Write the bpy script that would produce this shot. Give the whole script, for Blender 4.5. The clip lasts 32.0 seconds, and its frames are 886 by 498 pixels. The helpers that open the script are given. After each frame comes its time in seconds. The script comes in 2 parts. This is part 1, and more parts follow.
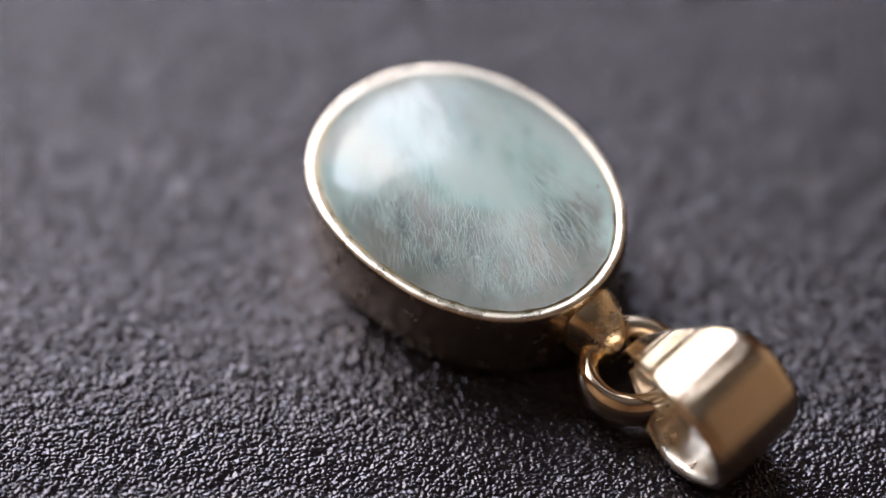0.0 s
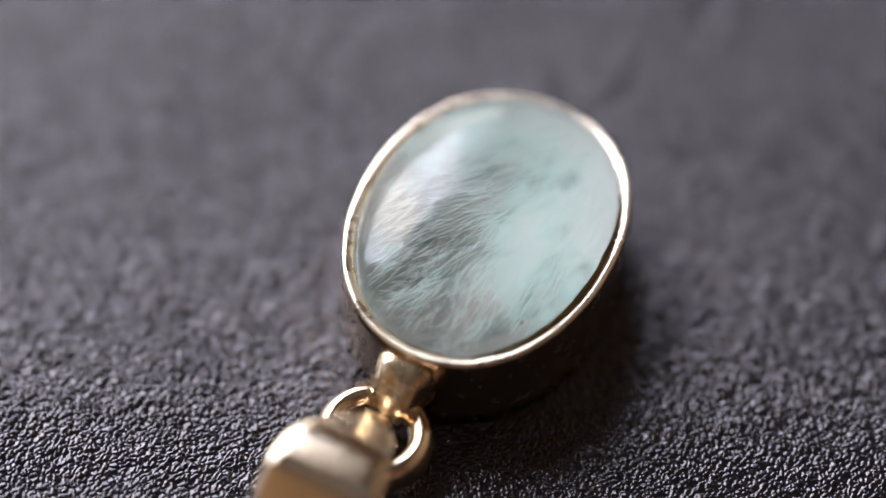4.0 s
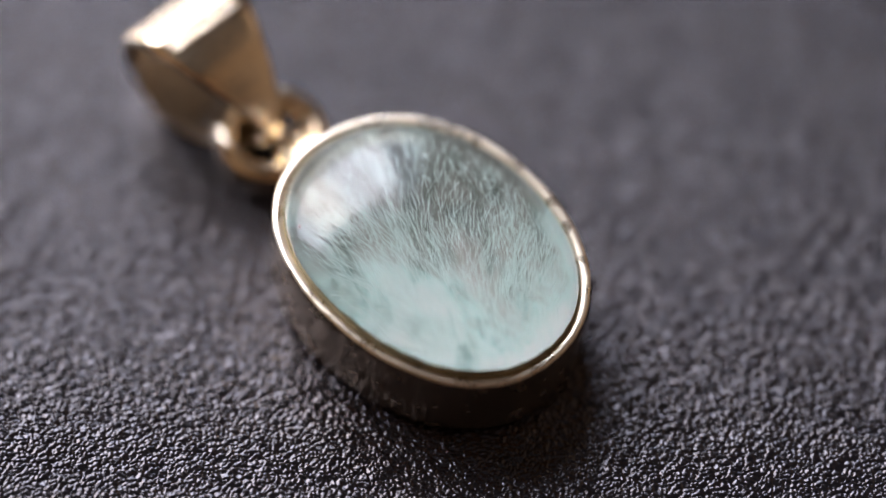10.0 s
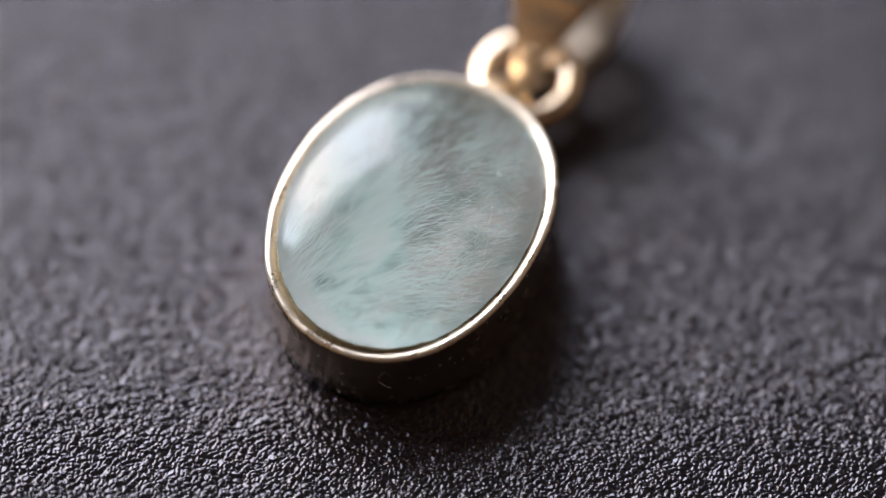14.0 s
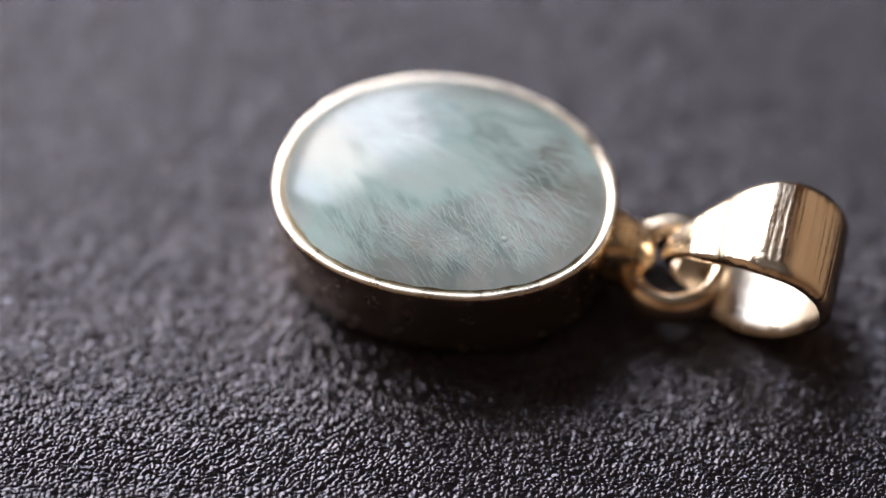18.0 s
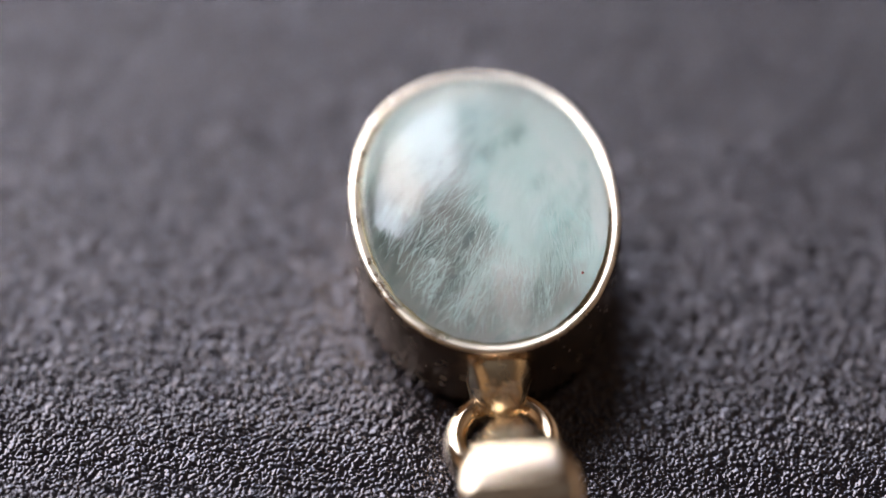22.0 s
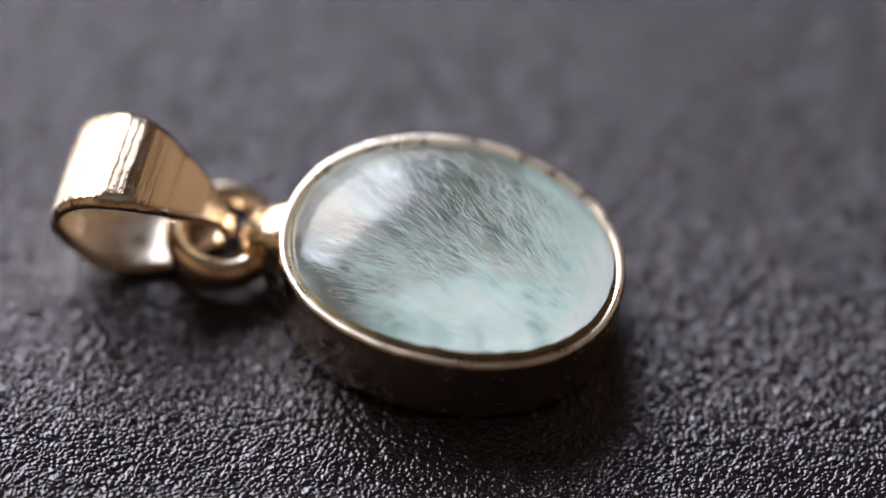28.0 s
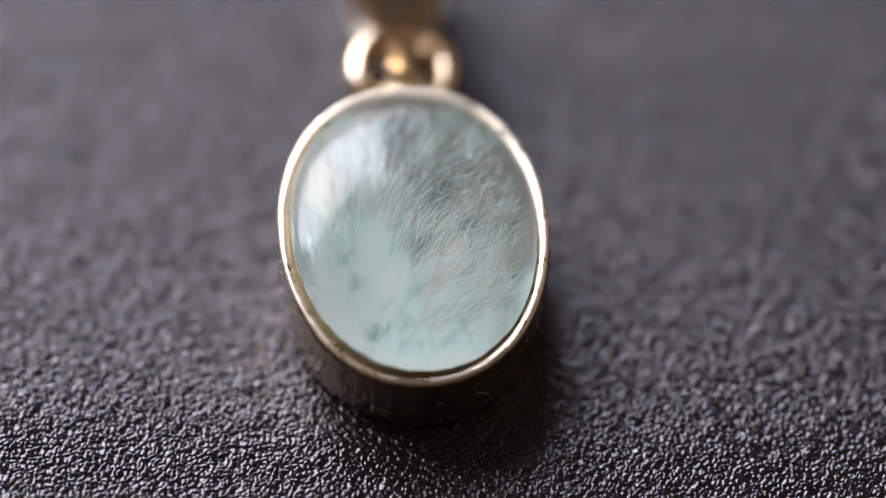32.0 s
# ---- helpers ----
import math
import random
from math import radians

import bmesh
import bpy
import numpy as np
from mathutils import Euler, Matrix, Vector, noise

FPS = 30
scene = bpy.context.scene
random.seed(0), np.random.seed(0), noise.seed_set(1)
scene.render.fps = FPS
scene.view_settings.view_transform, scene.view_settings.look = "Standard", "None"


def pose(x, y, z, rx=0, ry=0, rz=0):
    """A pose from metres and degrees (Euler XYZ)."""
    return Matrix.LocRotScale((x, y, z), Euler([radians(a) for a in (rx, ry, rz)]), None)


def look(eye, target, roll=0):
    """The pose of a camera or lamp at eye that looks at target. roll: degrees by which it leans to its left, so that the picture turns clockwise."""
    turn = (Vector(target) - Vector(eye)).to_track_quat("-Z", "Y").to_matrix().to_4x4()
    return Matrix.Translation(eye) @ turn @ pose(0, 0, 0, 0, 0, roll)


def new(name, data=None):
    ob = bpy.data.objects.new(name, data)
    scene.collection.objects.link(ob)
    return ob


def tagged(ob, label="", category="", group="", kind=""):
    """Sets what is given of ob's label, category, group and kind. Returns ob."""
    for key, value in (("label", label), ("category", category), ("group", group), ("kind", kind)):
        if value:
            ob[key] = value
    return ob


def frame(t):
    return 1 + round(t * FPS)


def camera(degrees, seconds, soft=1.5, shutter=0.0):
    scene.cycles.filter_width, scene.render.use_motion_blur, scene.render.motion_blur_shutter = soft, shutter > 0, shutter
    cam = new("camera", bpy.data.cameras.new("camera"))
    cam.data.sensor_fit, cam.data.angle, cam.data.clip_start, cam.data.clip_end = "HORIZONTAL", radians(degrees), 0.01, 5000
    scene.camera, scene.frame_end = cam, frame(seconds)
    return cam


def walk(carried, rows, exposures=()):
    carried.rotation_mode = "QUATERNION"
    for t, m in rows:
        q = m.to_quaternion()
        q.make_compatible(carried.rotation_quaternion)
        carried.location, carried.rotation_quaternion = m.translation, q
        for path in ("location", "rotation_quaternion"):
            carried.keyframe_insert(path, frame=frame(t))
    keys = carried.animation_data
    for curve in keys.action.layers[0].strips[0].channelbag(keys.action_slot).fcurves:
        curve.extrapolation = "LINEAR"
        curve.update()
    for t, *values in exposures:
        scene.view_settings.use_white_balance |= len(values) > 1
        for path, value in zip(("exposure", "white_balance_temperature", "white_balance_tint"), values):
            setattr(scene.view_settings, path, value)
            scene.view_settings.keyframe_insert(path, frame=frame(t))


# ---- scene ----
MM = 0.001
PERIOD = 19.78          # seconds for one turn of the display mat
SPIN = -360.0 / PERIOD  # degrees a second, clockwise from above

# ---------------------------------------------------------------- camera
EYE = Vector((0.0, -0.12774, 0.19725))
AHEAD = Vector((-0.00103, 0.54776, -0.83664))
cam = camera(9.96, 32.0, soft=1.5)
cam.data.dof.use_dof = True
cam.data.dof.focus_distance = 0.2292
cam.data.dof.aperture_fstop = 8.8
STAND = look(EYE, EYE + AHEAD * 0.235, 2.03)
walk(cam, [(0.0, STAND), (32.0, STAND)])

# ---------------------------------------------------------------- light
world = bpy.data.worlds.new("daylight")
scene.world = world
world.use_nodes = True
wn = world.node_tree
sky = wn.nodes.new("ShaderNodeTexSky")
sky.sky_type = "NISHITA"
sky.sun_disc = False
sky.sun_elevation = radians(38)
sky.sun_rotation = radians(200)
wn.links.new(sky.outputs[0], wn.nodes["Background"].inputs[0])
wn.nodes["Background"].inputs[1].default_value = 0.1

scene.view_settings.exposure = 0.1


ROOM = pose(0, 0, 0, 0, 0, 28)  # the room stands askew to the camera


def window_lamp(name, x0, x1, z0, z1, y, watts, color):
    data = bpy.data.lights.new(name, "AREA")
    data.shape, data.size, data.size_y = "RECTANGLE", x1 - x0, z1 - z0
    data.energy, data.color = watts, color
    ob = new(name, data)
    c = Vector(((x0 + x1) / 2, y, (z0 + z1) / 2))
    ob.matrix_world = ROOM @ look(c, c + Vector((0, -1, 0)))
    return ob


# one wide window: bluish sky at its edges, paler house fronts between, warm low panes, dimmer top panes
window_lamp("window_light", -0.86, -0.588, 0.28, 1.2, 0.965, 9.0, (0.8, 0.85, 1.0))
window_lamp("window_light", -0.576, -0.421, 0.317, 1.2, 0.965, 4.1, (0.86, 0.92, 1.0))
window_lamp("window_light", -0.409, -0.031, 0.317, 1.2, 0.965, 13.1, (1.0, 0.91, 0.89))
window_lamp("window_light", -0.019, 0.319, 0.317, 1.2, 0.965, 10.4, (0.87, 0.89, 1.0))
window_lamp("window_light", 0.331, 0.52, 0.317, 1.2, 0.965, 1.1, (0.74, 0.81, 1.0))
window_lamp("window_light", -0.86, -0.031, 1.214, 1.5, 0.965, 2.5, (0.9, 0.92, 1.0))
window_lamp("window_light", -0.019, 0.52, 1.214, 1.5, 0.965, 1.0, (0.9, 0.92, 1.0))
window_lamp("window_light", -0.576, 0.52, 0.03, 0.305, 0.965, 3.0, (1.0, 0.92, 0.85))


# ---------------------------------------------------------------- materials
def material(name):
    m = bpy.data.materials.new(name)
    m.use_nodes = True
    return m, m.node_tree.nodes, m.node_tree.links, m.node_tree.nodes["Principled BSDF"]


def coords(n, l, scale=(1, 1, 1), turn=(0, 0, 0)):
    c = n.new("ShaderNodeTexCoord")
    mp = n.new("ShaderNodeMapping")
    mp.inputs["Scale"].default_value = scale
    mp.inputs["Rotation"].default_value = turn
    l.new(c.outputs["Object"], mp.inputs["Vector"])
    return mp.outputs["Vector"]


def combed(n, l, turn, scale):
    """Object coordinates turned first and stretched after, for streaks along a slant."""
    mp = n.new("ShaderNodeMapping")
    mp.inputs["Scale"].default_value = scale
    l.new(coords(n, l, turn=(0, 0, turn)), mp.inputs["Vector"])
    return mp.outputs["Vector"]


def noise_tex(n, l, vec, scale, detail=3.0, rough=0.5, warp=0.0):
    t = n.new("ShaderNodeTexNoise")
    t.inputs["Scale"].default_value = scale
    t.inputs["Detail"].default_value = detail
    t.inputs["Roughness"].default_value = rough
    t.inputs["Distortion"].default_value = warp
    l.new(vec, t.inputs["Vector"])
    return t.outputs["Fac"]


def ramp(n, l, fac, stops):
    r = n.new("ShaderNodeValToRGB")
    e = r.color_ramp.elements
    while len(e) < len(stops):
        e.new(0.5)
    for i, (p, c) in enumerate(stops):
        e[i].position = p
        e[i].color = (*c, 1) if len(c) == 3 else c
    l.new(fac, r.inputs[0])
    return r.outputs["Color"]


def math_node(n, l, op, a, b):
    m = n.new("ShaderNodeMath")
    m.operation = op
    for i, v in enumerate((a, b)):
        if isinstance(v, (int, float)):
            m.inputs[i].default_value = v
        else:
            l.new(v, m.inputs[i])
    return m.outputs[0]


def bump(n, l, bsdf, height, strength, distance):
    b = n.new("ShaderNodeBump")
    b.inputs["Strength"].default_value = strength
    b.inputs["Distance"].default_value = distance
    l.new(height, b.inputs["Height"])
    l.new(b.outputs[0], bsdf.inputs["Normal"])


def grained_black():
    m, n, l, p = material("grained_black_leatherette")
    v = coords(n, l)
    fine = noise_tex(n, l, v, 9000, 3.0, 0.55)
    bump(n, l, p, fine, 0.5, 0.000014)
    l.new(ramp(n, l, noise_tex(n, l, v, 160, 5.0), [(0.3, (0.0038, 0.0034, 0.0048)), (0.7, (0.0066, 0.006, 0.0082))]), p.inputs["Base Color"])
    l.new(ramp(n, l, noise_tex(n, l, v, 1400, 3.0), [(0.3, (0.1,) * 3), (0.75, (0.19,) * 3)]), p.inputs["Roughness"])
    p.inputs["Specular IOR Level"].default_value = 0.76
    p.inputs["Specular Tint"].default_value = (0.95, 0.895, 0.99, 1)
    return m


def polished_metal(name, colour, rough, scratch=0.00001):
    m, n, l, p = material(name)
    v = coords(n, l)
    p.inputs["Metallic"].default_value = 1.0
    l.new(ramp(n, l, noise_tex(n, l, v, 500, 4.0), [(0.3, tuple(c * 0.93 for c in colour)), (0.7, colour)]), p.inputs["Base Color"])
    l.new(ramp(n, l, noise_tex(n, l, v, 900, 4.0, 0.6), [(0.35, (rough * 0.6,) * 3), (0.75, (rough * 1.7,) * 3)]), p.inputs["Roughness"])
    wide = noise_tex(n, l, v, 420, 2.0)
    sc = noise_tex(n, l, coords(n, l, (1, 9, 1)), 2500, 3.0)
    bump(n, l, p, math_node(n, l, "ADD", wide, math_node(n, l, "MULTIPLY", sc, 0.12)), 0.5, scratch)
    return m


def rolled_metal():
    """Polished strap with the faint cross-bands that rolling and bending leave."""
    m, n, l, p = material("rolled_pale_gold")
    v = coords(n, l)
    p.inputs["Metallic"].default_value = 1.0
    l.new(ramp(n, l, noise_tex(n, l, v, 450, 4.0), [(0.3, (0.93, 0.74, 0.53)), (0.7, (0.99, 0.84, 0.66))]), p.inputs["Base Color"])
    l.new(ramp(n, l, noise_tex(n, l, v, 700, 5.0, 0.6), [(0.35, (0.11,) * 3), (0.75, (0.22,) * 3)]), p.inputs["Roughness"])
    bands = noise_tex(n, l, coords(n, l, (1, 0.06, 1)), 620, 2.5, 0.5)
    lines = noise_tex(n, l, coords(n, l, (1, 0.03, 1)), 2600, 3.0, 0.6)
    pits = noise_tex(n, l, v, 2600, 4.0, 0.65)
    rough = math_node(n, l, "ADD", math_node(n, l, "MULTIPLY", lines, 0.16), math_node(n, l, "MULTIPLY", pits, 0.08))
    bump(n, l, p, math_node(n, l, "ADD", bands, rough), 0.8, 0.00035)
    return m


def clear_stone():
    m, n, l, p = material("clear_aqua_stone")
    v = coords(n, l)
    p.inputs["Base Color"].default_value = (0.975, 1.0, 0.997, 1)
    p.inputs["Transmission Weight"].default_value = 1.0
    p.inputs["IOR"].default_value = 1.46
    p.inputs["Roughness"].default_value = 0.004
    bump(n, l, p, noise_tex(n, l, v, 420, 3.0), 0.3, 0.00003)
    return m


def stone_heart():
    """Milky aqua all round, thinning to grey over one side of the middle."""
    m, n, l, p = material("cloudy_stone_heart")
    v = coords(n, l)
    streak = noise_tex(n, l, coords(n, l, (0.4, 1.7, 1), (0, 0, 0.65)), 1500, 5.0, 0.65, 0.8)
    cloud = noise_tex(n, l, v, 330, 4.0)
    thin = None
    for scale, spot, add in (((0.55, 1, 0), (-0.0002, -0.0024, 0), 0.0003), ((1, 1, 0), (0.0047, 0.0012, 0), 0.0001), ((1, 1, 0), (-0.0035, 0.0008, 0), 0.0024), ((1, 1, 0), (0.0018, -0.0046, 0), 0.0008)):
        gap = n.new("ShaderNodeVectorMath")
        gap.operation = "DISTANCE"
        gap.inputs[1].default_value = spot
        l.new(coords(n, l, scale), gap.inputs[0])
        far = math_node(n, l, "ADD", gap.outputs["Value"], add)
        thin = math_node(n, l, "MINIMUM", thin, far) if thin else far
    f = math_node(n, l, "ADD", math_node(n, l, "MULTIPLY", streak, 0.4), math_node(n, l, "MULTIPLY", cloud, 0.8))
    f = math_node(n, l, "ADD", f, math_node(n, l, "MULTIPLY", math_node(n, l, "MINIMUM", thin, 0.0062), 76.0))
    side = n.new("ShaderNodeVectorMath")
    side.operation = "LENGTH"
    l.new(coords(n, l, (140, 185, 0)), side.inputs[0])
    # milky rim, with the glow of gathered light put into its colour
    f = math_node(n, l, "ADD", f, math_node(n, l, "MULTIPLY", math_node(n, l, "POWER", side.outputs["Value"], 6.0), 0.32))
    # the cloud thins out towards one end
    slope = n.new("ShaderNodeVectorMath")
    slope.operation = "DOT_PRODUCT"
    slope.inputs[1].default_value = (-0.75, 0.66, 0)
    l.new(v, slope.inputs[0])
    f = math_node(n, l, "ADD", f, math_node(n, l, "MULTIPLY", slope.outputs["Value"], 42.0))
    f = math_node(n, l, "SUBTRACT", f, 0.2)
    body = ramp(n, l, f, [(0.44, (0.44, 0.42, 0.40)), (0.60, (0.56, 0.58, 0.56)), (0.78, (0.80, 0.97, 0.945)), (1.0, (0.97, 1.0, 0.995))])
    # sheaves of denser and thinner growth, with teal depth between them
    sheaf = noise_tex(n, l, combed(n, l, 0.5, (0.3, 1.25, 1)), 1150, 4.0, 0.62, 0.5)
    broad = noise_tex(n, l, combed(n, l, 0.45, (0.55, 1.0, 1)), 420, 3.0, 0.55, 0.6)
    gaps = math_node(n, l, "ADD", math_node(n, l, "MULTIPLY", sheaf, 0.55), math_node(n, l, "MULTIPLY", broad, 0.45))
    # the gaps close towards the rim to carry that painted glow
    gaps = math_node(n, l, "ADD", gaps, math_node(n, l, "MULTIPLY", math_node(n, l, "POWER", side.outputs["Value"], 7.0), 0.24))
    mix = n.new("ShaderNodeMixRGB")
    mix.blend_type = "MULTIPLY"
    mix.inputs[0].default_value = 1.0
    l.new(body, mix.inputs[1])
    l.new(ramp(n, l, gaps, [(0.39, (0.44, 0.55, 0.54)), (0.48, (0.82, 0.9, 0.89)), (0.54, (1.0, 1.0, 1.0))]), mix.inputs[2])
    l.new(mix.outputs[0], p.inputs["Base Color"])
    # where the cloud thins, the metal backing shows through
    l.new(ramp(n, l, f, [(0.46, (0.8,) * 3), (0.72, (0.0,) * 3)]), p.inputs["Metallic"])
    l.new(ramp(n, l, f, [(0.44, (0.6,) * 3), (0.74, (0.7,) * 3)]), p.inputs["Roughness"])
    return m


def plain(name, colour, rough=0.6, spread=0.1, scale=20):
    m, n, l, p = material(name)
    v = coords(n, l)
    l.new(ramp(n, l, noise_tex(n, l, v, scale, 5.0), [(0.3, tuple(c * (1 - spread) for c in colour)), (0.7, colour)]), p.inputs["Base Color"])
    p.inputs["Roughness"].default_value = rough
    return m


def sheer(name, colour):
    """Hair-thin fibre that lets light through."""
    m, n, l, p = material(name)
    t = n.new("ShaderNodeBsdfTranslucent")
    t.inputs["Color"].default_value = (*colour, 1)
    p.inputs["Base Color"].default_value = (*colour, 1)
    p.inputs["Roughness"].default_value = 0.4
    mix = n.new("ShaderNodeMixShader")
    mix.inputs[0].default_value = 0.45
    l.new(p.outputs[0], mix.inputs[1])
    l.new(t.outputs[0], mix.inputs[2])
    l.new(mix.outputs[0], n["Material Output"].inputs["Surface"])
    return m


BLACK = grained_black()
GOLD = polished_metal("polished_pale_gold", (0.95, 0.775, 0.575), 0.12)
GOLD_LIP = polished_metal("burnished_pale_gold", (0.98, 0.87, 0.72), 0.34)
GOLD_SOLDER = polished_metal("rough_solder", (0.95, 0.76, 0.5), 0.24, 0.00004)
# wall gold darkened: its dark mat and room reflections are put into the colour
GOLD_WALL = polished_metal("shaded_gold", (0.62, 0.48, 0.34), 0.2)
ROLLED = rolled_metal()
GOLD_IN = polished_metal("scuffed_pale_gold", (0.62, 0.55, 0.46), 0.34, 0.00016)
STONE = clear_stone()
HEART = stone_heart()
FIBRE = plain("white_fibre", (0.95, 0.99, 0.985), 0.4, 0.08, 600)
THREAD = sheer("sheer_white_fibre", (0.88, 0.99, 0.97))
GRIME = plain("olive_residue", (0.40, 0.34, 0.19), 0.6, 0.5, 900)
LINT = plain("brown_lint", (0.30, 0.20, 0.11), 0.7)
RED = plain("red_speck", (0.5, 0.05, 0.04), 0.5)
PANEL = plain("brown_panelling", (0.28, 0.16, 0.085), 0.6, 0.3, 6)
PLASTER = plain("warm_plaster", (0.40, 0.265, 0.15), 0.8, 0.08, 3)
PINE = plain("honey_pine", (0.60, 0.45, 0.30), 0.5, 0.25, 5)
CEILING = plain("ceiling_paint", (0.15, 0.14, 0.13), 0.8, 0.05, 3)
WOOD = plain("brown_wood", (0.12, 0.07, 0.04), 0.5, 0.35, 9)
WHITE = plain("white_paint", (0.78, 0.77, 0.75), 0.5, 0.05)


# ---------------------------------------------------------------- helpers
def link(name, bm, mat, smooth=True, at=None):
    me = bpy.data.meshes.new(name)
    bm.normal_update()
    bm.to_mesh(me)
    bm.free()
    if smooth:
        me.polygons.foreach_set("use_smooth", [True] * len(me.polygons))
    me.materials.append(mat)
    ob = new(name, me)
    if at:
        ob.matrix_world = at
    return ob


def part(name, bm, mat, parent, label="", smooth=True):
    ob = link(name, bm, mat, smooth)
    ob.parent = parent
    return tagged(ob, label)


def box(bm, x0, x1, y0, y1, z0, z1):
    r = bmesh.ops.create_cube(bm, size=1.0)
    bmesh.ops.transform(bm, verts=r["verts"], matrix=Matrix.Translation(((x0 + x1) / 2, (y0 + y1) / 2, (z0 + z1) / 2)) @ Matrix.Diagonal((x1 - x0, y1 - y0, z1 - z0, 1)))


def skin(bm, rings, wrap=True, cap=False):
    """Quads between rows of points; each row closes on itself where wrap is set."""
    rows = [[bm.verts.new(p) for p in ring] for ring in rings]
    for a, b in zip(rows, rows[1:]):
        k = len(a)
        for i in range(k if wrap else k - 1):
            j = (i + 1) % k
            bm.faces.new((a[i], a[j], b[j], b[i]))
    if cap:
        bm.faces.new(list(reversed(rows[0])))
        bm.faces.new(rows[-1])
    return rows


def spline(points, count):
    """Points on a smooth open curve through the given ones."""
    pts = [Vector(p) for p in points]
    out = []
    for k in range(count):
        s = k / (count - 1) * (len(pts) - 1)
        i = min(int(s), len(pts) - 2)
        u = s - i
        p1, p2 = pts[i], pts[i + 1]
        p0 = pts[i - 1] if i else p1 * 2 - p2
        p3 = pts[i + 2] if i + 2 < len(pts) else p2 * 2 - p1
        out.append(0.5 * ((2 * p1) + (p2 - p0) * u + (2 * p0 - 5 * p1 + 4 * p2 - p3) * u * u + (3 * p1 - p0 - 3 * p2 + p3) * u ** 3))
    return out


# ---------------------------------------------------------------- room
def room():
    """Plain walls round the table, with the window that lights it."""
    x0, x1, y0, y1, z0, z1, w = -1.6, 1.35, -2.2, 0.95, -0.75, 2.15, 0.12
    bm = bmesh.new()
    box(bm, x0 - w, x1 + w, y0 - w, y1 + w, z0 - 0.1, z0)
    tagged(link("floor", bm, WOOD, False, ROOM), "brown wooden floor of the room", "floor", kind="structure")
    bm = bmesh.new()
    box(bm, x0 - w, x1 + w, y0 - w, y1 + w, z1, z1 + 0.1)
    tagged(link("ceiling", bm, CEILING, False, ROOM), "plain dark painted ceiling", "ceiling", kind="structure")
    for name, b in (("wall_west", (x0 - w, x0, y0, y1)), ("wall_east", (x1, x1 + w, y0, y1)), ("wall_south", (x0 - w, x1 + w, y0 - w, y0))):
        bm = bmesh.new()
        box(bm, *b, z0, z1)
        paint, words = {"wall_west": (PLASTER, "plain warm plaster wall"), "wall_east": (PINE, "wall clad in honey-coloured pine"), "wall_south": (PANEL, "brown panelled wall")}[name]
        tagged(link(name, bm, paint, False, ROOM), words, "wall", kind="structure")
    a, b, c, d = -0.90, 0.56, -0.01, 1.54
    bm = bmesh.new()
    box(bm, x0 - w, a, y1, y1 + w, z0, z1)
    box(bm, b, x1 + w, y1, y1 + w, z0, z1)
    box(bm, a, b, y1, y1 + w, z0, c)
    box(bm, a, b, y1, y1 + w, d, z1)
    tagged(link("wall_north", bm, PLASTER, False, ROOM), "plain warm plaster wall with a window opening", "wall", kind="structure")
    win = tagged(new("window_1"), "white eight-pane window letting daylight in", "window", kind="structure")
    win.matrix_world = ROOM @ pose(a, y1, c)
    for p in ((0, b - a, 0, 0.04), (0, b - a, d - c - 0.04, d - c), (0, 0.04, 0.04, d - c - 0.04), (b - a - 0.04, b - a, 0.04, d - c - 0.04), (0.04, 0.312, 0.25, 0.28), (0.312, 0.324, 0.04, 1.21), (0.324, b - a - 0.04, 0.315, 0.327), (0.479, 0.491, 0.327, 1.21), (0.869, 0.881, 0.327, 1.21), (1.219, 1.231, 0.327, 1.21), (0.04, b - a - 0.04, 1.21, 1.224), (0.869, 0.881, 1.224, d - c - 0.04)):
        bm = bmesh.new()
        box(bm, p[0] + 0.001, p[1] - 0.001, 0.004, 0.06, p[2] + 0.001, p[3] - 0.001)
        part("frame_bar", bm, WHITE, win, smooth=False)
    table = tagged(new("table"), "brown wooden table under the display mat", "table")
    table.location = (0, 0, z0)
    bm = bmesh.new()
    box(bm, -0.5, 0.5, -0.35, 0.35, 0.716, 0.746)
    bmesh.ops.bevel(bm, geom=bm.edges[:], offset=0.004, segments=2, affect="EDGES")
    part("tabletop", bm, WOOD, table, smooth=False)
    for sx in (-0.45, 0.45):
        for sy in (-0.3, 0.3):
            bm = bmesh.new()
            box(bm, sx - 0.025, sx + 0.025, sy - 0.025, sy + 0.025, 0, 0.716)
            part("leg", bm, WOOD, table, smooth=False)


room()


# ---------------------------------------------------------------- display mat
def lattice(ix, iy, seed):
    """A repeatable random number from 0 to 1 for each cell of a lattice."""
    h = (ix.astype(np.int64) * 374761393 + iy.astype(np.int64) * 668265263 + seed * 974634737) & 0xFFFFFFFF
    h = ((h ^ (h >> 13)) * 1274126177) & 0xFFFFFFFF
    h = ((h ^ (h >> 16)) * 2246822519) & 0xFFFFFFFF
    return (h ^ (h >> 15)).astype(np.float64) / 0xFFFFFFFF


def smooth_noise(x, y, seed):
    ix, iy = np.floor(x), np.floor(y)
    u, v = x - ix, y - iy
    u, v = u * u * (3 - 2 * u), v * v * (3 - 2 * v)
    a, b = lattice(ix, iy, seed), lattice(ix + 1, iy, seed)
    c, d = lattice(ix, iy + 1, seed), lattice(ix + 1, iy + 1, seed)
    return (a * (1 - u) + b * u) * (1 - v) + (c * (1 - u) + d * u) * v


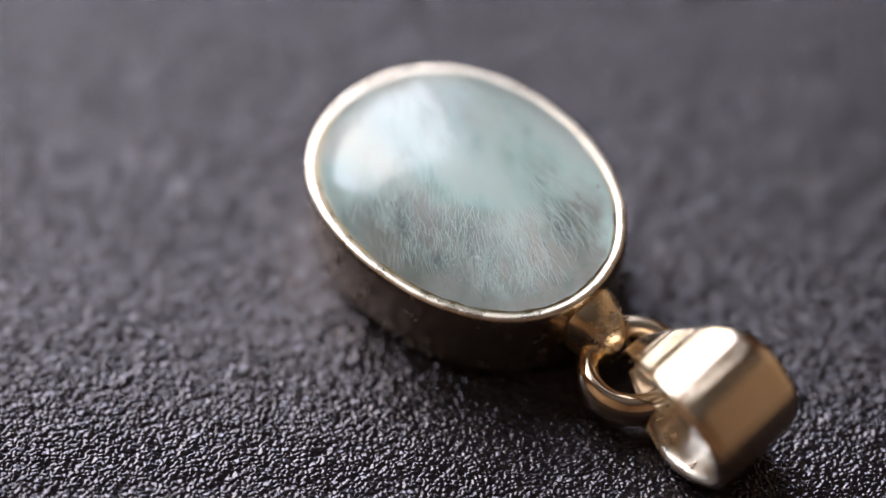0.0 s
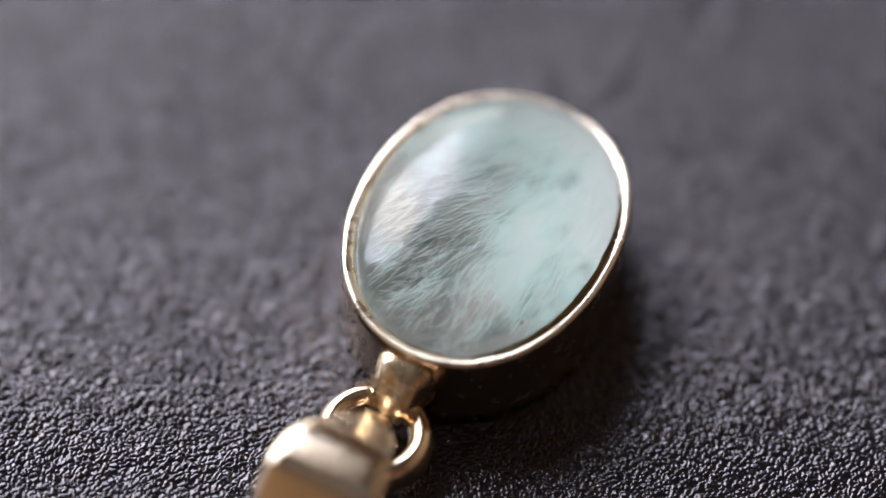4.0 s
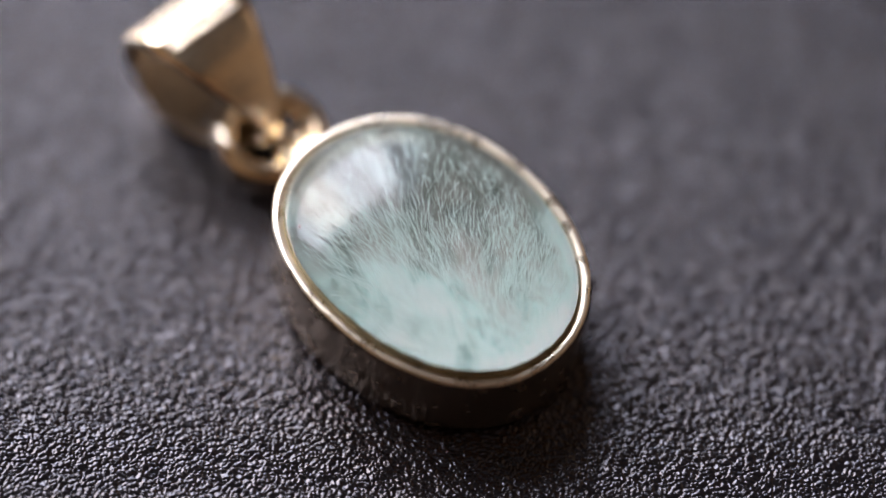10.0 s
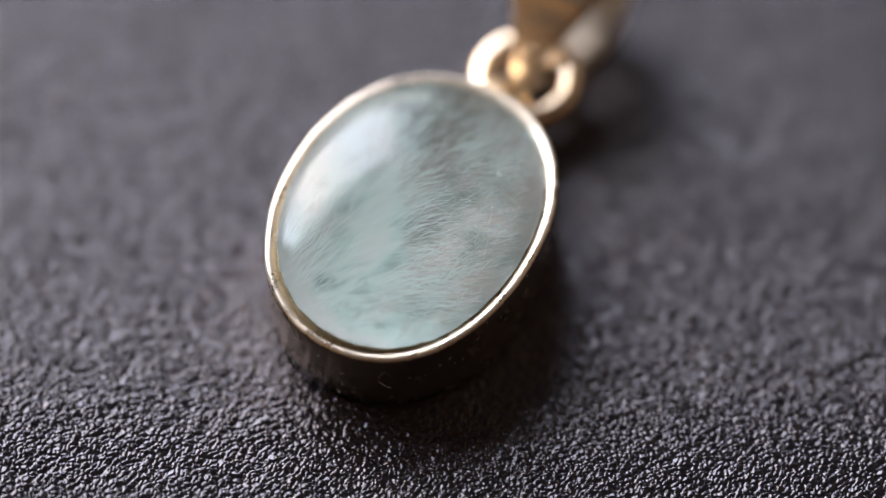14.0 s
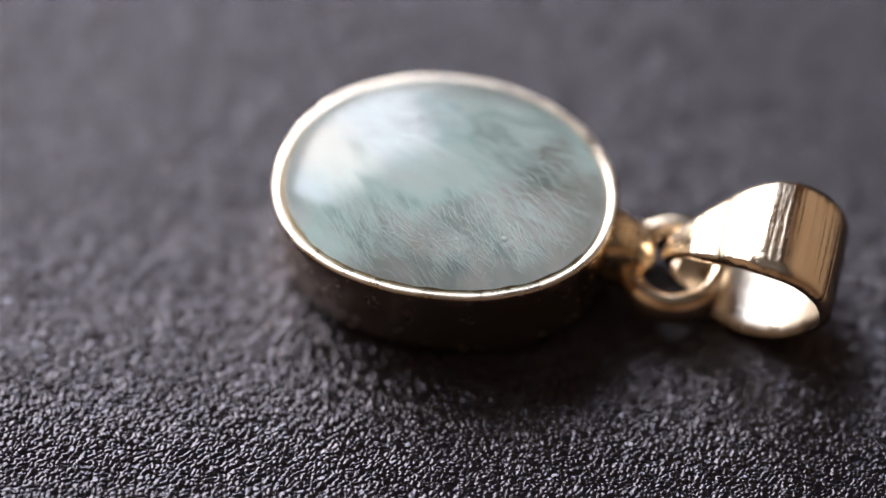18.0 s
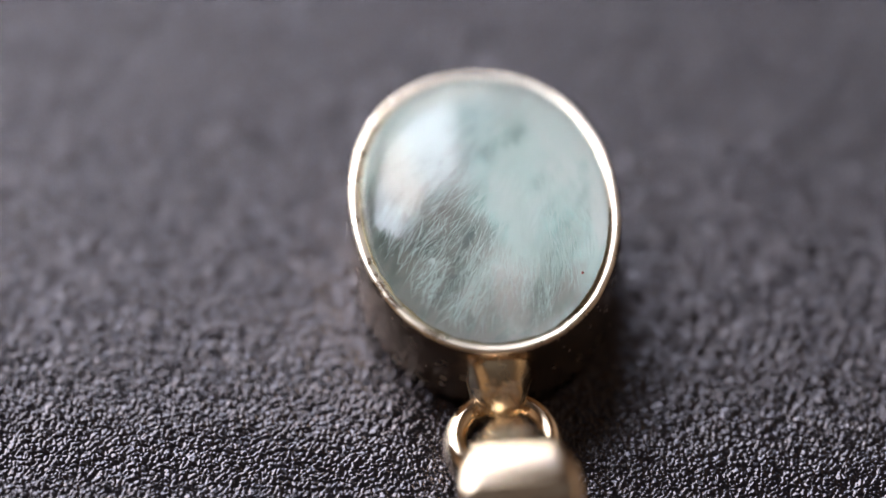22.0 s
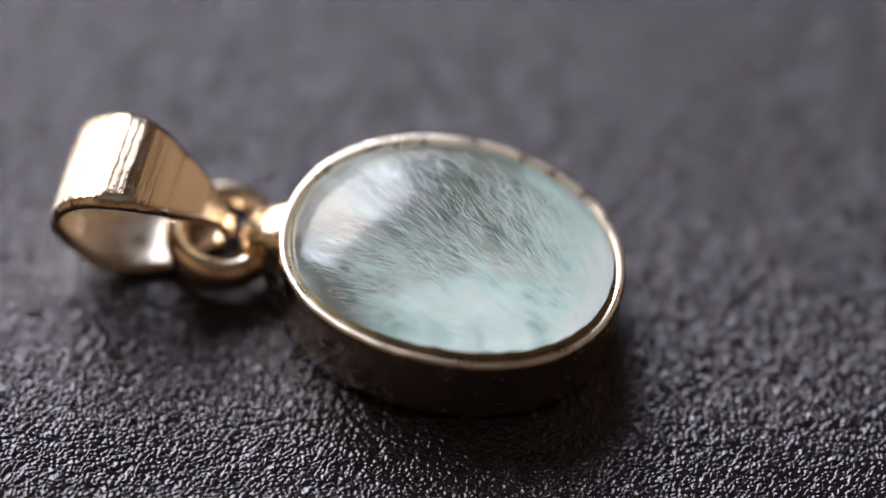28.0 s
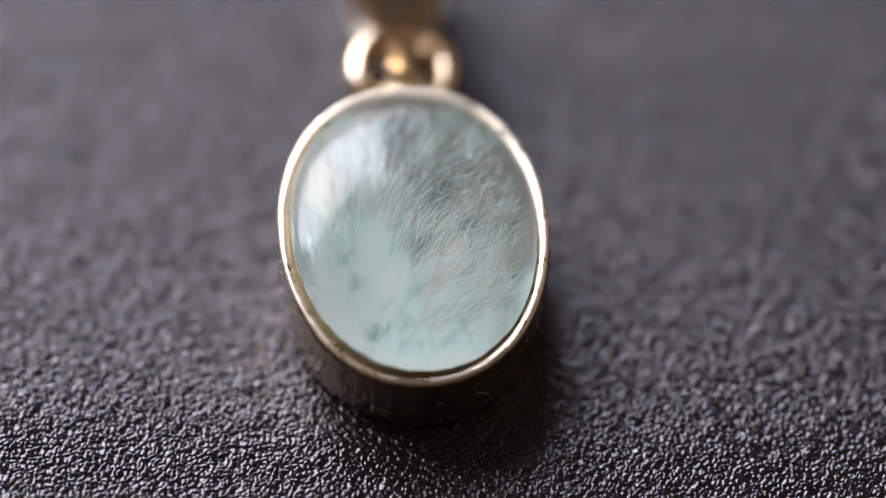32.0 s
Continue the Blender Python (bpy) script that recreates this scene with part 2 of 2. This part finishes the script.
def grain(x, y):
    """Height in mm of the pressed grain: low pebbles with grooves between them, running into short ridges."""
    cell = 0.28
    wx = x + 0.2 * (smooth_noise(x * 3.2, y * 3.2, 1) - 0.5) + 0.12 * (smooth_noise(x * 7, y * 7, 2) - 0.5)
    wy = y + 0.2 * (smooth_noise(x * 3.2, y * 3.2, 3) - 0.5) + 0.12 * (smooth_noise(x * 7, y * 7, 4) - 0.5)
    px, py = wx / cell, wy / cell
    bx, by = np.floor(px), np.floor(py)
    f1, f2, tall, lean = np.full(x.shape, 9.0), np.full(x.shape, 9.0), np.zeros(x.shape), np.zeros(x.shape)
    for dx in (-1, 0, 1):
        for dy in (-1, 0, 1):
            cx, cy = bx + dx, by + dy
            ox, oy = cx + lattice(cx, cy, 7) - px, cy + lattice(cx, cy, 8) - py
            d = np.hypot(ox, oy)
            near = d < f1
            f2 = np.where(near, f1, np.minimum(f2, d))
            tall = np.where(near, lattice(cx, cy, 9), tall)
            lean = np.where(near, (lattice(cx, cy, 21) - 0.5) * ox + (lattice(cx, cy, 22) - 0.5) * oy, lean)
            f1 = np.where(near, d, f1)
    e = np.clip((f2 - f1) / 0.32, 0, 1)
    lump = np.sqrt(e * (2 - e))
    groove = 0.8 + 0.4 * smooth_noise(x * 3.6, y * 3.6, 11)
    return 0.108 * lump * groove + 0.036 * (tall - 0.5) * e + 0.09 * lean * e + 0.026 * (smooth_noise(x * 1.3, y * 1.3, 12) - 0.5) + 0.016 * (smooth_noise(x * 9, y * 9, 13) - 0.5) - 0.102


def display_mat():
    # the grained face, as far as the eye can see it
    step, far = 0.047, 27.5
    n = int(2 * far / step)
    g = (np.arange(n) - (n - 1) / 2) * step
    x, y = np.meshgrid(g, g)
    inside = np.hypot(x, y) < far
    index = np.cumsum(inside.ravel()).reshape(n, n) - 1
    xs, ys = x[inside], y[inside]
    top = np.stack([xs, ys, grain(xs, ys)], 1) * MM
    q = inside[:-1, :-1] & inside[1:, :-1] & inside[:-1, 1:] & inside[1:, 1:]
    quads = np.stack([index[:-1, :-1][q], index[:-1, 1:][q], index[1:, 1:][q], index[1:, :-1][q]], 1)
    # the body of the mat under and around it
    around, rim = 96, ((0.01, -4.0), (109.5, -4.0), (110.0, -3.6), (110.0, -0.5), (109.6, -0.16), (109.0, -0.08), (60.0, -0.08), (27.2, -0.08), (26.6, -0.3))
    a = np.arange(around) * math.tau / around
    body = np.concatenate([np.stack([r * np.cos(a), r * np.sin(a), 0 * a + z], 1) for r, z in rim]) * MM
    k, i = np.meshgrid(np.arange(len(rim) - 1), np.arange(around), indexing="ij")
    j = (i + 1) % around
    sides = np.stack([k * around + i, k * around + j, (k + 1) * around + j, (k + 1) * around + i], 2).reshape(-1, 4) + len(top)
    verts, faces = np.concatenate([top, body]), np.concatenate([quads, sides])
    me = bpy.data.meshes.new("display_mat")
    me.vertices.add(len(verts))
    me.vertices.foreach_set("co", verts.astype(np.float32).ravel())
    me.loops.add(faces.size)
    me.loops.foreach_set("vertex_index", faces.astype(np.int32).ravel())
    me.polygons.add(len(faces))
    me.polygons.foreach_set("loop_start", np.arange(0, faces.size, 4, dtype=np.int32))
    me.polygons.foreach_set("use_smooth", np.ones(len(faces), dtype=bool))
    me.update(calc_edges=True)
    me.materials.append(BLACK)
    return tagged(new("display_mat", me), "black pebble-grained leatherette display mat, slowly turning", "mat")


MAT = display_mat()

# ---------------------------------------------------------------- pendant
A, B, POW = 7.95, 6.17, 2.12   # half axes of the setting and the fullness of its oval
SAG = -0.22                    # the rim lies lower at the two ends than at the sides
SKEW = radians(2.4)             # the oval's long axis against the line of neck and bail
DEEP = 4.2                    # height of the setting's wall


def round_oval(t):
    """Unit point of the oval at the angle t."""
    c, s = math.cos(t), math.sin(t)
    return math.copysign(abs(c) ** (2 / POW), c), math.copysign(abs(s) ** (2 / POW), s)


def skewed(x, y):
    return x * math.cos(SKEW) - y * math.sin(SKEW), x * math.sin(SKEW) + y * math.cos(SKEW)


def oval(inset, z, count=128, sag=0.0):
    out = []
    for i in range(count):
        t = i * math.tau / count
        ux, uy = round_oval(t)
        x, y = skewed((A - inset) * ux, (B - inset) * uy)
        out.append((x * MM, y * MM, (z + sag * math.cos(2 * t)) * MM))
    return out


def settle(bm):
    """Bring the foot of the setting, which leans a little, level with the mat."""
    for v in bm.verts:
        if v.co.z < -3.9 * MM:
            v.co.z -= 0.36 * MM + 0.0398 * v.co.x


def bezel(parent):
    bm = bmesh.new()
    prof = [(0.75, -DEEP, 0), (0.38, -DEEP, 0), (0.2, -DEEP + 0.08, 0), (0.1, -DEEP + 0.3, 0), (0.05, -2.2, 0.3), (0.02, -1.2, 0.8), (0.0, -0.6, 1), (0.004, -0.36, 1), (0.02, -0.2, 1), (0.05, -0.09, 1),
            (0.09, -0.01, 1), (0.14, 0.03, 1), (0.22, 0.045, 1), (0.31, 0.035, 1), (0.41, 0.005, 1), (0.51, -0.045, 1), (0.56, -0.11, 1), (0.58, -0.25, 1), (0.62, -0.8, 0.8), (0.75, -DEEP + 0.01, 0)]
    skin(bm, [oval(i, z, 160, SAG * k) for i, z, k in prof])
    for v in bm.verts:
        if v.co.z > -0.5 * MM:
            k = noise.noise(v.co / MM * 0.6) * 0.05 + noise.noise(v.co / MM * 2.0) * 0.006
            v.co.x *= 1 + k * 0.12
            v.co.y *= 1 + k * 0.12
    for v in bm.verts:
        x, y = v.co.x / MM, v.co.y / MM
        q = (abs(x / (A - 0.55)) ** POW + abs(y / (B - 0.55)) ** POW) ** (1 / POW)
        if v.co.z > -0.6 * MM and q < 1.004:
            k = 1 + 0.003 * noise.noise((x * 3.5, y * 3.5, 5)) + 0.003 * noise.noise((x * 9, y * 9, 8))
            v.co.x *= k
            v.co.y *= k
    settle(bm)
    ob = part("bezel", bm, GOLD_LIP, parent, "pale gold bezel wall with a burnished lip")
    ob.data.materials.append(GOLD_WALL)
    # wall faces take the gold with shade in its colour, lip faces the pale one
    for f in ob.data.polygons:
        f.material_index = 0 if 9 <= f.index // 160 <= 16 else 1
    bm = bmesh.new()
    skin(bm, [oval(0.76, -DEEP + 0.02), oval(0.76, -DEEP + 0.32)], cap=True)
    settle(bm)
    part("back_plate", bm, GOLD_IN, ob, "thin metal back of the setting", False)
    return ob


DOME = 2.05
SUNK = 0.17   # the stone's edge below the top of the lip
PERCH = 0.36    # the stone sits higher on the side away from the neck


def dome_z(x, y, k=1.0):
    q = abs(x / (A - 0.7)) ** POW + abs(y / (B - 0.7)) ** POW
    return DOME * max(0.0, 1 - q) ** 0.6 * k


def perch(t, u=1.0):
    return PERCH * u * (math.cos(t - radians(128)) + 0.25)


def stone(parent):
    bm = bmesh.new()
    rings = [oval(3.0, -3.65, 96), oval(1.2, -3.55, 96), oval(0.74, -3.2, 96), oval(0.62, -0.7, 96, SAG)]
    n = 30
    for k in range(n):
        u = math.cos((k / n) * math.pi / 2)
        ring = []
        for i in range(96):
            t = i * math.tau / 96
            ux, uy = round_oval(t)
            x, y = skewed((A - 0.57) * u * ux, (B - 0.57) * u * uy)
            z = DOME * math.sqrt(max(0.0, 1 - u * u)) ** 1.04 + (max(-0.08, perch(t)) - SUNK) * u ** 4
            ring.append((x * MM, y * MM, (z + SAG * math.cos(2 * t) * u * u) * MM))
        rings.append(ring)
    skin(bm, rings, cap=True)
    bmesh.ops.recalc_face_normals(bm, faces=bm.faces[:])
    return part("stone", bm, STONE, parent, "pale aqua domed oval cabochon full of fine white fibres")


def bed_z(u):
    """The cloudy bed is a bowl: u runs from 0 in the middle to 1 at the rim."""
    return -3.2 + 3.12 * u ** 2.4


def heart(parent):
    """The cloudy inside of the stone."""
    bm = bmesh.new()
    rings = []
    for k in range(20):
        u = 1 - k / 20
        ring = []
        for i in range(96):
            t = i * math.tau / 96
            ux, uy = round_oval(t)
            x, y = skewed((A - 0.61) * u * ux, (B - 0.61) * u * uy)
            ring.append((x * MM, y * MM, (bed_z(u) + 0.12 * noise.noise((x, y, 0)) * (1 - u) + (max(-0.08, perch(t)) - SUNK - 0.02) * u ** 5 + SAG * math.cos(2 * t) * u * u) * MM))
        rings.append(ring)
    rows = skin(bm, rings)
    bm.faces.new(rows[-1])
    return part("cloudy_bed", bm, HEART, parent, "cloudy pale aqua layer inside the stone")


def grime(parent):
    """Dark residue in the joint between the lip and the stone."""
    inner, outer = [], []
    count = 420
    for i in range(count):
        t = i * math.tau / count
        ux, uy = round_oval(t)
        wide = 0.012 + 0.04 * max(0.0, noise.noise((ux * 9, uy * 9, 2)) + 0.45) * (0.6 + 0.8 * noise.random())
        z = SAG * math.cos(2 * t)
        lift = max(0.0, perch(t))
        ox, oy = skewed((A - 0.54) * ux, (B - 0.54) * uy)
        ix, iy = skewed((A - 0.56 - wide) * ux, (B - 0.56 - wide) * uy)
        outer.append((ox * MM, oy * MM, (z - 0.11) * MM))
        inner.append((ix * MM, iy * MM, (z - 0.06 + wide * 1.6 + lift) * MM))
    bm = bmesh.new()
    skin(bm, [outer, inner])
    return part("grime", bm, GRIME, parent, "thin dark olive residue round the edge of the stone")


def strand(verts, faces, line, wide):
    """A thin pointed ribbon along the line, facing up."""
    i, last = len(verts), len(line) - 1
    for k, p in enumerate(line):
        d = line[min(k + 1, last)] - line[max(k - 1, 0)]
        w = Vector((-d.y, d.x, 0)).normalized() * wide * (0.15 + 3.4 * k / last * (1 - k / last))
        verts += [(p - w) * MM, (p + w) * MM]
    faces += [(i + 2 * k, i + 2 * k + 1, i + 2 * k + 3, i + 2 * k + 2) for k in range(last)]


def fibres(parent):
    """Combed tufts of hair-fine needles, some deep, some close under the dome."""
    rnd = random.Random(5)
    verts, faces = [], []

    def inside(p, gap):
        return abs(p.x / (A - gap)) ** 2 + abs(p.y / (B - gap)) ** 2 < 1

    for _ in range(200):
        ty = rnd.uniform(-4.7, 4.9)
        tx = rnd.uniform(-6.6, 6.6)
        lean = radians(-30 + 1.5 * tx + 8.5 * max(-1.5, ty)) + rnd.gauss(0, 0.2)
        q = abs(tx / (A - 1)) ** 2 + abs(ty / (B - 1)) ** 2
        if q > 1:
            continue
        clear = math.hypot((tx - 0.9) * 0.6, ty + 2.3) < 1.5
        low, high = bed_z(math.sqrt(q)) * 0.75, dome_z(tx, ty) * 0.85 - 0.15
        depth = low + (high - low) * rnd.random() ** (0.8 if clear else 0.55)
        spread, count = rnd.uniform(0.16, 0.42), rnd.randint(14, 44)
        if clear:
            spread, count = 0.6, count // 2
        for _ in range(count):
            a = lean + rnd.gauss(0, 0.55 if clear else 0.13)
            along, across = rnd.gauss(0, 0.55), rnd.gauss(0, spread)
            p = Vector((tx + math.cos(lean) * along - math.sin(lean) * across, ty + math.sin(lean) * along + math.cos(lean) * across, depth + rnd.gauss(0, 0.25)))
            d = Vector((math.cos(a), math.sin(a), rnd.gauss(0, 0.14))) * (rnd.uniform(0.1, 0.5) if clear else rnd.uniform(0.35, 1.25))
            bend = Vector((-d.y, d.x, 0)) * rnd.gauss(0, 0.07)
            line = [p + d * u + bend * 4 * u * (1 - u) for u in (0, 0.33, 0.67, 1)]
            if all(inside(v, 0.95) and v.z < dome_z(v.x, v.y) * 0.92 - 0.1 and v.z > bed_z(min(1.0, math.hypot(v.x / (A - 0.7), v.y / (B - 0.7)))) for v in line):
                strand(verts, faces, line, rnd.uniform(0.006, 0.013))
    # longer, brighter needles near the surface
    for _ in range(1500):
        x, y = rnd.uniform(-6.6, 6.6), rnd.uniform(-4.9, 4.9)
        a = radians(-30 + 1.5 * x + 8.5 * max(-1.5, y)) + rnd.gauss(0, 0.3)
        d = Vector((math.cos(a), math.sin(a), 0)) * rnd.uniform(0.4, 1.5)
        start = Vector((x, y, 0))
        if not inside(start, 1.3) or not inside(start + d, 1.3):
            continue
        sink = rnd.uniform(0.18, 0.8)
        bend = Vector((-d.y, d.x, 0)) * rnd.gauss(0, 0.04)
        line = [start + d * u + bend * 4 * u * (1 - u) for u in (0, 0.25, 0.5, 0.75, 1)]
        for p in line:
            p.z = dome_z(p.x, p.y) - sink
        strand(verts, faces, line, rnd.uniform(0.009, 0.018))
    me = bpy.data.meshes.new("fibre_inclusions")
    me.from_pydata(verts, [], faces)
    me.materials.append(THREAD)
    ob = new("fibre_inclusions", me)
    ob.parent = parent
    return tagged(ob, "fine white hair-like fibres inside the stone", kind="stuff")


def torus(bm, centre, big, small, high, tilt=None, around=72, across=24):
    rings = []
    for i in range(around):
        a = i * math.tau / around
        ring = []
        for j in range(across):
            b = j * math.tau / across
            r = big + small * math.cos(b)
            p = Vector((r * math.cos(a), r * math.sin(a), high * math.sin(b)))
            if tilt:
                p = tilt @ p
            ring.append((p + Vector(centre)) * MM)
        rings.append(ring)
    rings.append(rings[0])
    skin(bm, rings)
    bmesh.ops.remove_doubles(bm, verts=bm.verts[:], dist=1e-7)
    bmesh.ops.recalc_face_normals(bm, faces=bm.faces[:])


def jump_ring(parent):
    bm = bmesh.new()
    torus(bm, (10.72, -0.05, -3.5), 2.12, 0.62, 0.98)
    return part("jump_ring", bm, GOLD, parent, "thick polished pale gold ring")


def neck(parent):
    """The soldered collar between the setting and the ring."""
    bm = bmesh.new()
    rings = []
    for x, w, z0, z1 in ((7.2, 1.5, -3.9, -0.65), (7.9, 1.44, -3.9, -0.7), (8.3, 1.32, -3.95, -0.84), (8.6, 1.2, -3.95, -1.0), (8.85, 1.12, -3.95, -1.18), (9.15, 1.08, -3.9, -1.42), (9.4, 1.02, -3.8, -1.7), (9.6, 0.9, -3.6, -2.0), (9.75, 0.68, -3.4, -2.3), (9.82, 0.35, -3.2, -2.55)):
        ring = []
        for j in range(28):
            t = j * math.tau / 28
            c, s = math.cos(t), math.sin(t)
            ring.append((x * MM, w * math.copysign(abs(c) ** 0.65, c) * MM, ((z0 + z1) / 2 + (z1 - z0) / 2 * math.copysign(abs(s) ** 0.65, s)) * MM))
        rings.append(ring)
    skin(bm, rings, cap=True)
    for v in bm.verts:
        if v.co.x > 8.2 * MM:
            v.co += Vector((0, v.co.y, 0)) * 0.14 * noise.noise(v.co / MM * 1.6) + Vector((0, 0, 0.07 * MM)) * noise.noise(v.co / MM * 2.2)
    return part("neck", bm, GOLD_SOLDER, parent, "soldered pale gold collar")


def bail(parent):
    line = spline([(10.4, 0.1, -2.6), (10.7, 0.1, -1.85), (11.4, 0.1, -1.08), (12.4, 0.15, -0.28), (13.4, 0.2, 0.41), (14.4, 0.2, 0.87), (15.3, 0.2, 1.0), (16.2, 0.2, 0.83), (17.0, 0.2, 0.36), (17.62, 0.2, -0.35), (17.97, 0.2, -1.25),
                   (18.0, 0.15, -2.15), (17.65, 0.15, -3.05), (17.0, 0.2, -3.8), (16.0, 0.2, -4.45), (14.8, 0.15, -4.82), (13.6, 0.1, -4.88), (12.5, 0.1, -4.65), (11.5, 0.1, -4.0), (10.7, 0.1, -3.2)], 280)
    thick, cols = 0.6, 15
    rings = []
    for k, p in enumerate(line):
        a, b = line[max(k - 1, 0)], line[min(k + 1, len(line) - 1)]
        d = (b - a).normalized()
        nrm = Vector((-d.z, 0, d.x)).normalized()
        u = min(1.0, max(0.0, (p.x - 10.1) / 6.2))
        half = 0.3 + 2.36 * (u * u * (3 - 2 * u)) ** 0.56
        half *= 1 - 0.13 * min(1.0, max(0.0, (-1.5 - p.z) / 2.0))
        ripple = 0.016 * noise.noise((k * 0.09, 0, 3)) + 0.015 * noise.noise((k * 0.2, 0, 7)) + 0.006 * noise.noise((k * 0.42, 0, 9))  # left by rolling the strap
        ring = []
        for side in (1, -1):
            for j in range(cols):
                v = (j / (cols - 1) * 2 - 1) * side
                edge = 1 - max(0.0, abs(v) - 0.86) / 0.14
                off = thick / 2 * (0.5 + 0.5 * math.sqrt(max(0.0, 1 - (1 - edge) ** 2)))
                q = p + nrm * (off * side + 0.06 * (0.5 - v * v) + ripple) + Vector((0, v * half, 0))
                ring.append(q * MM)
        rings.append(ring)
    bm = bmesh.new()
    skin(bm, rings, cap=True)
    bmesh.ops.recalc_face_normals(bm, faces=bm.faces[:])
    ob = part("bail", bm, ROLLED, parent, "wide folded pale gold strap bail tapering to the ring")
    ob.data.materials.append(GOLD_IN)
    for f in ob.data.polygons:
        f.material_index = 1 if cols <= f.index % (2 * cols) < 2 * cols - 1 else 0
    return ob


def hair(bm, points, r):
    """A thin round thread through the given points, in mm."""
    line = spline(points, 5 * len(points))
    rings = []
    for k, p in enumerate(line):
        d = (line[min(k + 1, len(line) - 1)] - line[max(k - 1, 0)]).normalized()
        u = d.orthogonal().normalized()
        v = d.cross(u)
        rings.append([(p + (u * math.cos(a) + v * math.sin(a)) * r) * MM for a in (0, 1.571, 3.142, 4.712)])
    skin(bm, rings, cap=True)


def pebble(bm, centre, r, rnd):
    made = bmesh.ops.create_icosphere(bm, subdivisions=1, radius=r * MM)["verts"]
    for v in made:
        v.co = v.co * rnd.uniform(0.7, 1.3) + Vector(centre) * MM


def small_marks(root, st):
    rnd = random.Random(11)
    # lint caught where the ring meets the setting
    bm = bmesh.new()
    for k in range(42):
        y0 = rnd.choice((-0.9, -0.4, 0.2, 0.5)) + rnd.gauss(0, 0.15)
        p = Vector((9.25 + rnd.uniform(-0.3, 0.25), y0, -1.2 - 0.75 * max(0.0, abs(y0) - 0.6) + rnd.gauss(0, 0.12)))
        pts = [p]
        for _ in range(4):
            pts.append(pts[-1] + Vector((rnd.gauss(0.03, 0.12), rnd.gauss(0, 0.16), rnd.gauss(0.0, 0.07))))
        hair(bm, pts, rnd.uniform(0.012, 0.022))
    part("lint", bm, LINT, root, "tuft of brown lint caught at the solder joint")
    # single pale hairs
    for pts in ([(-7.45, -2.5, -1.9), (-7.55, -2.75, -1.75), (-7.5, -3.0, -1.9), (-7.35, -3.1, -2.1)],
                [(14.2, 1.35, 0.88), (14.4, 1.6, 0.93), (14.35, 1.75, 0.9), (14.7, 1.7, 1.0)],
                [(13.1, 0.95, 0.34), (13.3, 1.15, 0.42), (13.1, 1.3, 0.36)],
                [(15.0, 0.5, 1.13), (14.6, 0.62, 1.0), (14.3, 0.6, 0.9)]):
        bm = bmesh.new()
        hair(bm, pts, 0.008)
        part("hair", bm, FIBRE, root, "short pale hair stuck to the metal")
    # dust on the wall of the setting and on the strap
    bm = bmesh.new()
    for _ in range(8):
        t = rnd.uniform(0, math.tau)
        c, s = math.cos(t), math.sin(t)
        x = A * math.copysign(abs(c) ** (2 / POW), c)
        y = B * math.copysign(abs(s) ** (2 / POW), s)
        pebble(bm, (x * 0.992, y * 0.992, rnd.uniform(-3.6, -0.8)), rnd.uniform(0.005, 0.012), rnd)
    for _ in range(26):
        x = rnd.uniform(13.0, 15.0)
        pebble(bm, (x, rnd.uniform(-1.4, 1.7), -0.4 + (x - 12.3) * 0.53 + 0.2 - max(0, x - 13.8) * 0.12), rnd.uniform(0.008, 0.02), rnd)
    tagged(part("dust", bm, FIBRE, root, "fine pale dust on the metal"), kind="stuff")
    # marks of the stone
    bm = bmesh.new()
    pebble(bm, (4.45, 4.0, dome_z(4.45, 4.0) + 0.02), 0.07, rnd)
    part("red_speck", bm, RED, st, "tiny red speck on the stone")
    bm = bmesh.new()
    hair(bm, [(x, y, dome_z(x, y) - 0.25) for x, y in ((0.75, -2.05), (0.95, -2.25), (1.02, -2.5))], 0.03)
    part("white_nick", bm, FIBRE, st, "short bright nick in the stone")
    bm = bmesh.new()
    for c, r in (((3.3, -2.6, 0.55), 0.17), ((-1.6, -3.3, 0.45), 0.1), ((0.2, -3.6, 0.5), 0.07), ((-2.9, 1.2, 1.0), 0.05), ((2.2, -0.6, 1.2), 0.06)):
        pebble(bm, c, r, rnd)
    for v in bm.verts:
        v.co.z = v.co.z * 0.5 + 0.0002
    part("white_flecks", bm, FIBRE, st, "round white flecks inside the stone")


def pendant():
    root = tagged(new("pendant"), "pale gold pendant with domed aqua cabochon on the mat", "pendant")
    bezel(root)
    st = stone(root)
    grime(root)
    fibres(st)
    heart(st)
    neck(root)
    jump_ring(root)
    bail(root)
    small_marks(root, st)
    return root


PENDANT = pendant()
REST = Matrix.Translation((-1.222 * MM, 1.232 * MM, 4.61 * MM)) @ pose(0, 0, 0, 0, 0, 25.88) @ pose(0, 0, 0, 0.33, 0, 0) @ pose(0, 0, 0, 0, -2.28, 0)


def motions():
    times = [k * 0.5 for k in range(65)]
    turn = [pose(0, 0, 0, 0, 0, SPIN * (t - 16.0)) for t in times]
    walk(MAT, list(zip(times, turn)))
    walk(PENDANT, [(t, m @ REST) for t, m in zip(times, turn)])


motions()
